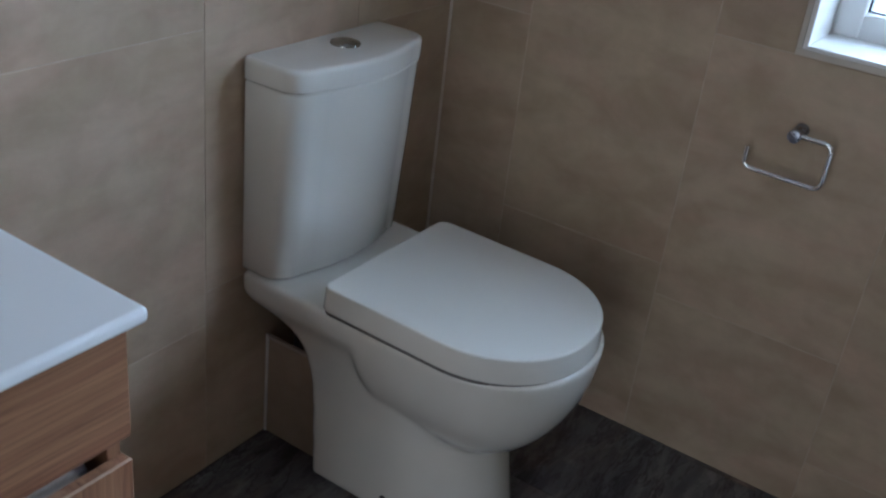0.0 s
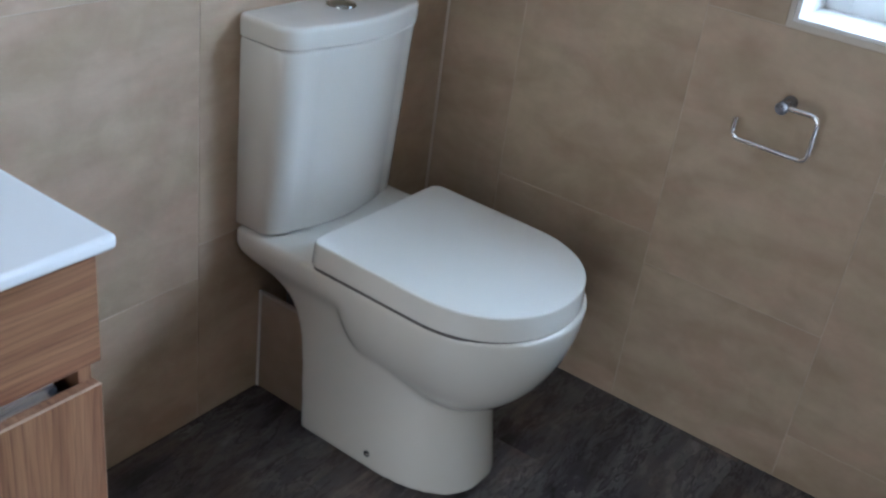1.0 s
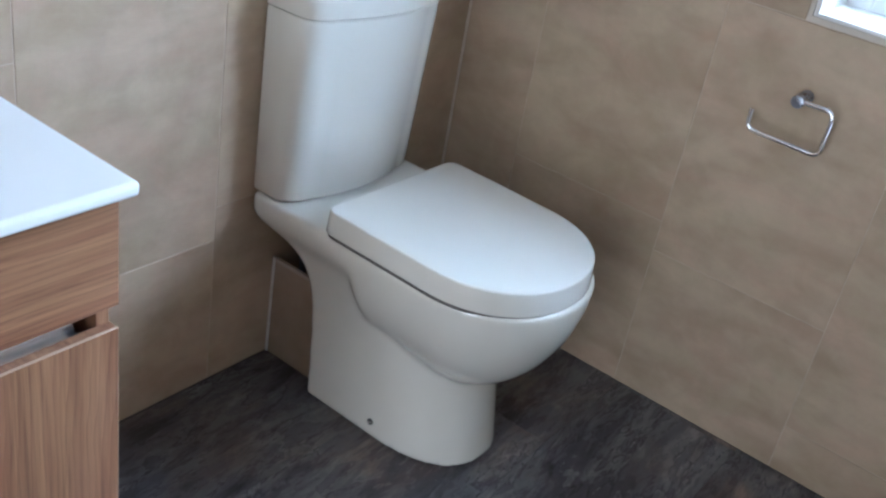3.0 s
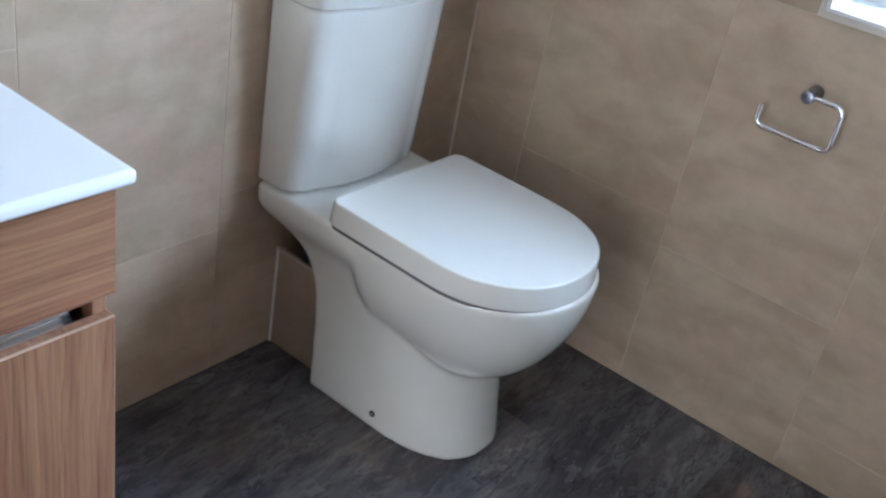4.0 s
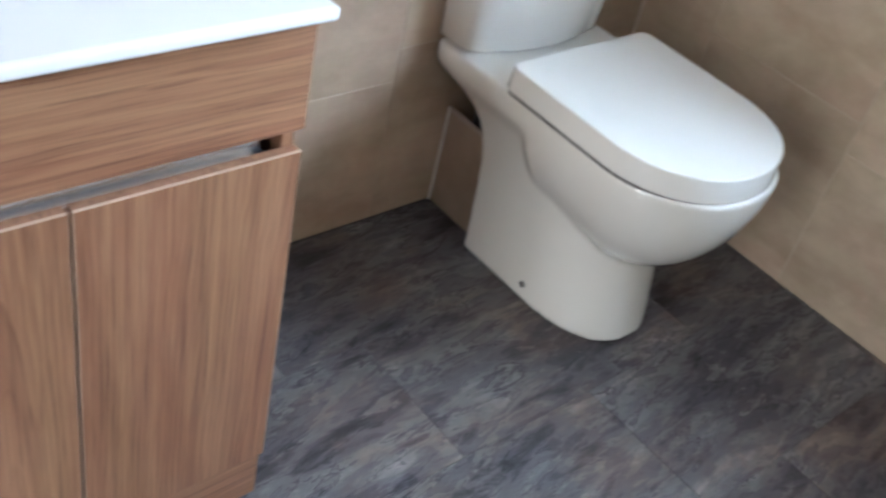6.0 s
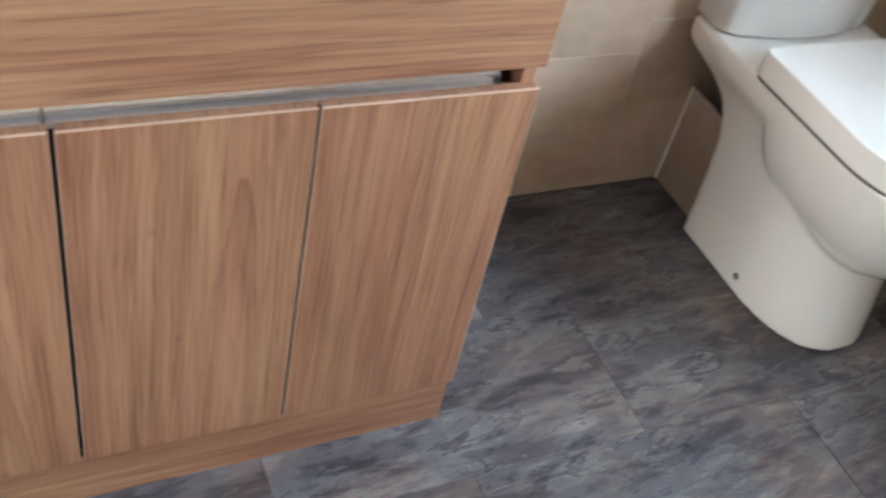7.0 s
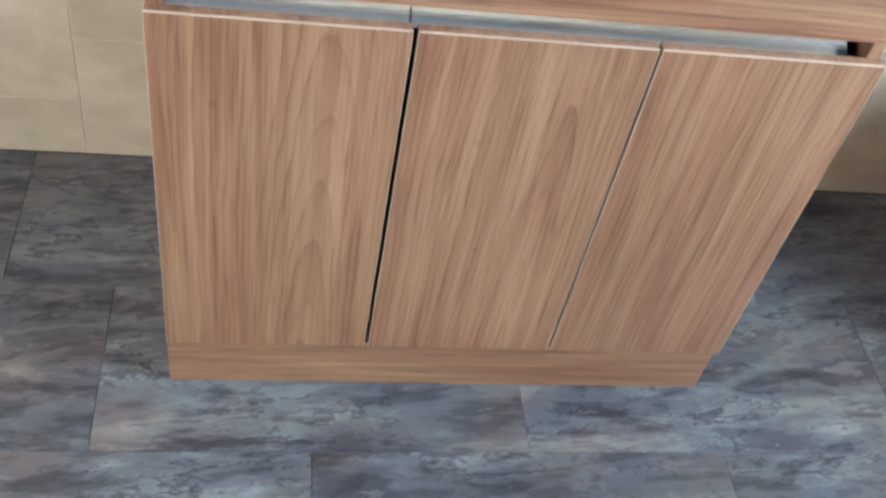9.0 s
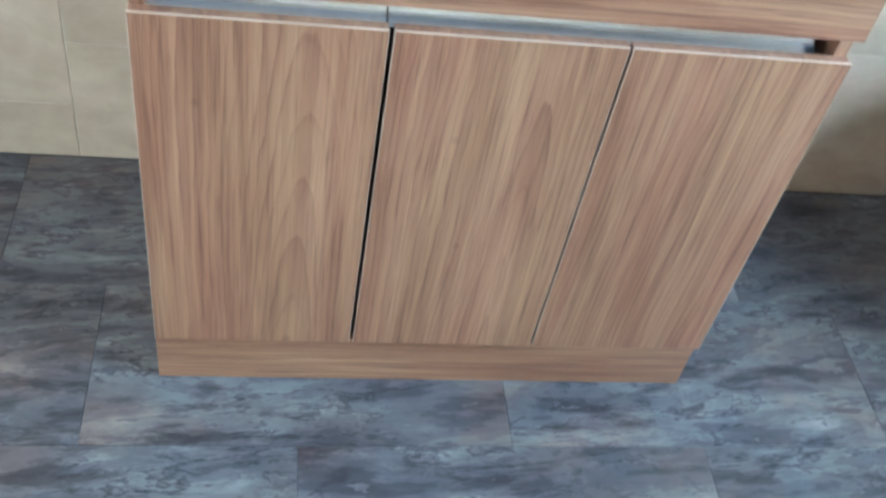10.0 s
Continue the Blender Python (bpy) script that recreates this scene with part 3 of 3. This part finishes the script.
for z, hw, xf in ((0.431, 0.182, -0.983), (0.434, 0.186, -0.977), (0.439, 0.189, -0.973), (0.52, 0.189, -0.968), (0.62, 0.189, -0.961), (0.72, 0.189, -0.955), (0.803, 0.189, -0.950), (0.807, 0.187, -0.953)):
    body_rings.append(cistern_plan(hw, xf, 0.044, 0.022, z))
part("cistern", loft(body_rings), CERAMIC, toilet, smooth=40)
lid_rings = [cistern_plan(0.1875, -0.951, 0.044, 0.022, 0.8085), cistern_plan(0.1905, -0.946, 0.045, 0.022, 0.811), cistern_plan(0.191, -0.945, 0.045, 0.022, 0.840)]
for k in range(1, 6):
    a = math.pi / 2 * k / 5
    r = 0.009
    sh = r * (1 - math.cos(a))
    lid_rings.append(cistern_plan(0.191 - sh, -0.945 - sh, 0.045 - sh * 0.6, 0.022, 0.842 + r * math.sin(a)))
for s, h in ((0.8, 0.0012), (0.45, 0.002)):
    cxm = -1.02
    lid_rings.append([(cxm + (x - cxm) * s, CY + (y - CY) * s, 0.851 + h) for x, y, z in lid_rings[7]])
cistern_lid = part("cistern_lid", loft(lid_rings), CERAMIC, toilet, smooth=40)


def lathe(profile, centre, n=28):
    return loft([[(centre[0] + r * math.cos(2 * math.pi * k / n), centre[1] + r * math.sin(2 * math.pi * k / n), centre[2] + z) for k in range(n)] for r, z in profile])


bc = (-1.033, CY + 0.004, 0.852)
part("flush_button", lathe([(0.0285, 0.0), (0.0285, 0.0025), (0.0275, 0.0042), (0.0255, 0.0046), (0.0248, 0.0030)], bc), DARKCHROME, cistern_lid, "round chrome dual-flush button", smooth=35)
for s in (-1, 1):
    half = bmesh.new()
    rings = []
    for k in range(7):
        a = math.pi / 2 * k / 6
        r, z = 0.0243 * math.cos(a) + 0.0002, 0.0034 + 0.0062 * math.sin(a)
        rings.append([(bc[0] + r * math.cos(math.pi * q / 16), bc[1] + s * (0.0005 + r * math.sin(math.pi * q / 16)), bc[2] + z) for q in range(17)])
    part("button_half", loft(rings, half), DARKCHROME, cistern_lid, smooth=35)

# fixing screw low on the pedestal's side, and the waste pipe behind
# flat black disc: the shade inside the screw's hole, put in as colour
sc_ring = bmesh.new()
bmesh.ops.create_cone(sc_ring, cap_ends=True, segments=16, radius1=0.0070, radius2=0.0070, depth=0.004, matrix=pose(-0.750, CY - 0.1478, 0.037, 90, 0, 0))
part("screw_hole", sc_ring, BLACK, toilet)
sc = bmesh.new()
bmesh.ops.create_uvsphere(sc, u_segments=12, v_segments=8, radius=0.0034, matrix=pose(-0.749, CY - 0.1490, 0.0362))
part("screw", sc, CHROME, toilet, "small chrome fixing screw", smooth=60)
part("waste_pipe", tube(rounded_path([(-1.015, CY - 0.045, 0.06), (-1.015, CY - 0.045, 0.335), (-0.94, CY, 0.335)], 0.06), 0.052, 20), RUBBER_AND_SHADE, toilet, "dark plastic waste connector", smooth=40)

# ---- toilet roll holder ----
holder = thing("toilet_roll_holder", (-0.305, NY, 0.8), "empty chrome toilet roll holder on the tiled wall", "roll holder")
hx, hz, hy = -0.302, 0.793, 1.835
post = bmesh.new()
loft([[(hx + r * math.cos(2 * math.pi * k / 24), y, hz + r * math.sin(2 * math.pi * k / 24)) for k in range(24)]
      for r, y in ((0.0135, NY - 0.0005), (0.0135, NY - 0.003), (0.0126, NY - 0.0045), (0.0126, hy - 0.006), (0.0118, hy - 0.008), (0.0085, hy - 0.0088), (0.004, hy - 0.0092))], post)
# base colour darkened to hold the post's reflection of the dark room
part("post", post, plain("satin_steel_dark_reflection", (0.27, 0.285, 0.33), 0.28, metal=1.0, spread=0.05), holder, "satin steel wall post, the room's dark reflection in its colour", smooth=35)
rod = rounded_path([(hx + 0.008, hy + 0.002, hz + 0.001), (-0.2325, hy, hz + 0.002), (-0.2325, hy, 0.7070), (-0.380, hy, 0.7090), (-0.380, hy, 0.750)], 0.018, 7)
part("rod", tube(rod, 0.0052, 12), CHROME, holder, smooth=50)

# ---- vanity unit ----
VX, VF = -0.620, -0.602           # front of the carcass, front of the doors
VY0, VY1 = -0.262, 0.575
vanity = thing("vanity_unit", (-0.85, 0.156, 0), "walnut-effect vanity cabinet with three doors and aluminium handle rail", "vanity")
part("side_panel", box(WX + 0.001, VX, VY1 - 0.018, VY1 - 0.001, 0.0, 0.8342, 0.0006), WOOD_V, vanity)
part("side_panel", box(WX + 0.001, VX, VY0 + 0.001, VY0 + 0.018, 0.0, 0.8342, 0.0006), WOOD_V, vanity)
part("base_panel", box(WX + 0.001, VX - 0.002, VY0 + 0.018, VY1 - 0.018, 0.085, 0.101), DARKWOOD, vanity)
part("divider", box(WX + 0.02, VX - 0.03, 0.012, 0.03, 0.101, 0.66), DARKWOOD, vanity)
part("back_panel", box(WX + 0.002, WX + 0.01, VY0 + 0.018, VY1 - 0.018, 0.1, 0.82), DARKWOOD, vanity)
part("top_rail", box(VX - 0.09, VX - 0.04, VY0 + 0.018, VY1 - 0.018, 0.66, 0.69), DARKWOOD, vanity)
plinth = box(VX - 0.006, VX + 0.0085, VY0 - 0.0005, VY1 - 0.0008, 0.0, 0.1015, 0.0008)
part("plinth", plinth, WOOD_H, vanity)
part("drawer_front", box(VX, VF, VY0, VY1, 0.6925, 0.8342, 0.0008), WOOD_H, vanity, "horizontal-grain false drawer front")
for q, (a, b_) in enumerate(((VY0, 0.0185), (0.0245, 0.2970), (0.3012, VY1))):
    d = part("door", box(VX + 0.001, VF - 0.0006, a + 0.0006, b_ - 0.0006, 0.104, 0.6605, 0.0003, 1), WOOD_DOORS[q], vanity)
    # pale edge band, lightened for the light its bevel catches
    band = bmesh.new()
    w, v = 0.0011, 0.0007
    box(VF - 0.0042, VF, a, b_, 0.661 - w, 0.661, 0.0004, 1, bm=band)
    box(VF - 0.0042, VF, a, a + v, 0.1035, 0.661 - w, 0.0004, 1, bm=band)
    box(VF - 0.0042, VF, b_ - v, b_, 0.1035, 0.661 - w, 0.0004, 1, bm=band)
    part("edge_band", band, EDGE, d, "pale laminate edge band, light caught by the bevel in its colour")


def rail_mesh(y0, y1):
    """Aluminium finger-pull profile, extruded along the cabinet."""
    prof = [(VX + 0.004, 0.6905), (VX + 0.0055, 0.688), (VX + 0.0045, 0.684), (VX, 0.6815), (VX - 0.008, 0.679), (VX - 0.015, 0.6745), (VX - 0.019, 0.668), (VX - 0.018, 0.662),
            (VX - 0.013, 0.657), (VX - 0.006, 0.653), (VX, 0.6515), (VX, 0.6495), (VX - 0.008, 0.6505), (VX - 0.016, 0.655), (VX - 0.0215, 0.661), (VX - 0.022, 0.669),
            (VX - 0.017, 0.677), (VX - 0.008, 0.6825), (VX - 0.002, 0.6855), (VX, 0.6905)]
    return loft([[(x, y, z + 0.0035) for x, z in prof] for y in (y0, y1)])


part("handle_rail", rail_mesh(VY0 + 0.0188, 0.0165), ALU, vanity, "brushed aluminium finger-pull rail", smooth=40)
part("handle_rail", rail_mesh(0.0180, 0.536), ALU, vanity, "brushed aluminium finger-pull rail", smooth=40)

# worktop
top = box(WX + 0.001, -0.583, -0.277, 0.590, 0.8352, 0.854, 0.0072, 5)
vt = part("worktop", top, TOPWHITE, None, smooth=50)
vt.modifiers.new("flat_faces", "WEIGHTED_NORMAL").keep_sharp = True
tagged(vt, "glossy white moulded washstand worktop with rounded edges", "worktop")
part("sealant", tube([(WX + 0.002, -0.27, 0.855), (WX + 0.002, 0.586, 0.855)], 0.003, 8), SEALANT, vt, "white sealant bead along the wall")

# ---- bath under the window ----
bath = thing("bath", (0.94, 1.5, 0), "white acrylic bath beneath the window", "bath")
bx0, bx1, by0, by1, bz = 0.187, EX - 0.002, 1.12, NY - 0.002, 0.55


def rrect(x0, x1, y0, y1, r, z, n=6):
    out = []
    for cx, cy, a0 in ((x1 - r, y1 - r, 0), (x0 + r, y1 - r, 90), (x0 + r, y0 + r, 180), (x1 - r, y0 + r, 270)):
        for k in range(n + 1):
            a = radians(a0 + 90 * k / n)
            out.append((cx + r * math.cos(a), cy + r * math.sin(a), z))
    return out


tub = loft([rrect(bx0 + 0.004, bx1, by0 + 0.004, by1, 0.02, bz - 0.035), rrect(bx0, bx1, by0, by1, 0.022, bz - 0.030), rrect(bx0, bx1, by0, by1, 0.022, bz - 0.008),
            rrect(bx0 + 0.003, bx1 - 0.003, by0 + 0.003, by1 - 0.003, 0.02, bz - 0.002), rrect(bx0 + 0.008, bx1 - 0.008, by0 + 0.008, by1 - 0.008, 0.02, bz),
            rrect(bx0 + 0.06, bx1 - 0.08, by0 + 0.055, by1 - 0.06, 0.12, bz), rrect(bx0 + 0.068, bx1 - 0.088, by0 + 0.063, by1 - 0.068, 0.12, bz - 0.008),
            rrect(bx0 + 0.12, bx1 - 0.2, by0 + 0.11, by1 - 0.11, 0.12, bz - 0.30), rrect(bx0 + 0.17, bx1 - 0.27, by0 + 0.16, by1 - 0.16, 0.12, bz - 0.37)], cap0=False)
part("tub", tub, ACRYLIC, bath, smooth=40)
part("front_panel", box(bx0 + 0.012, bx1, by0 + 0.012, by0 + 0.024, 0.002, bz - 0.030, 0.002), TILE, bath, "beige stone-effect bath panel")
part("end_panel", box(bx0 + 0.012, bx0 + 0.024, by0 + 0.026, by1, 0.002, bz - 0.030, 0.002), TILE, bath, "beige stone-effect bath panel")

# ---- tiles of floor and walls ----
def lay(name, mesh, m, parent):
    ob = new(name, mesh)
    ob.parent = parent
    ob.matrix_basis = m
    return ob


# floor: rows across x, joints staggered along y
ROW, LEN, GAP = 0.305, 0.640, 0.0011
STARTS = {0: 0.105, 1: 0.276, 2: -0.052}
k, x = 0, -1.098
while x < EX:
    xa, xb = max(x, WX), min(x + ROW, EX)
    s = STARTS.get(k, (0.17 + 0.213 * k) % LEN)
    y = s - LEN * math.ceil((s - SY) / LEN)
    while y < NY:
        ya, yb = max(y, SY), min(y + LEN, NY)
        if yb - ya > 0.01:
            me = piece_mesh("floor_tile", xb - xa - GAP, yb - ya - GAP, 0.004, FLOORTILE, 0.0006)
            lay("floor_tile", me, pose((xa + xb) / 2, (ya + yb) / 2, 0), floor)
        y += LEN
    x += ROW
    k += 1

# walls: upright columns of tiles, each column with its own level
COL, TALL, WGAP = 0.400, 0.568, 0.0019


def columns(first, step, lo, hi, levels, default):
    u = first - step * math.ceil((first - lo) / step)
    while u < hi:
        key = round((u - first) / step)
        z = levels.get(key, default(key))
        z -= TALL * math.ceil(z / TALL)
        while z < CEIL:
            r = (max(u, lo), min(u + step, hi), max(z, 0.0), min(z + TALL, CEIL))
            if r[1] - r[0] > 0.01 and r[3] - r[2] > 0.01:
                yield r
            z += TALL
        u += step


for r in columns(1.152, COL, SY, NY, {-1: 0.342, 0: 0.414, -4: 0.250, -5: 0.120, -2: 0.21, 1: 0.28}, lambda q: (0.31 * q) % TALL):
    me = piece_mesh("wall_tile", r[1] - r[0] - WGAP, r[3] - r[2] - WGAP, 0.008, TILE)
    m = Matrix(((0, 0, 1, WX), (1, 0, 0, (r[0] + r[1]) / 2), (0, 1, 0, (r[2] + r[3]) / 2), (0, 0, 0, 1)))
    lay("wall_tile", me, m, wall_west)
HOLE = (WIN[0] - 0.0125, WIN[1] + 0.0125, WIN[2] - 0.0165, WIN[3] + 0.0125)
for r0 in columns(-0.505, 0.395, WX, EX, {-1: 0.428, 0: 0.357, 1: 0.112, -2: 0.3}, lambda q: (0.23 + 0.19 * q) % TALL):
    for r in cut(r0, HOLE):
        if r[1] - r[0] < 0.006 or r[3] - r[2] < 0.006:
            continue
        me = piece_mesh("wall_tile", r[1] - r[0] - WGAP, r[3] - r[2] - WGAP, 0.008, TILE)
        m = Matrix(((1, 0, 0, (r[0] + r[1]) / 2), (0, 0, -1, NY), (0, 1, 0, (r[2] + r[3]) / 2), (0, 0, 0, 1)))
        lay("wall_tile", me, m, wall_north)
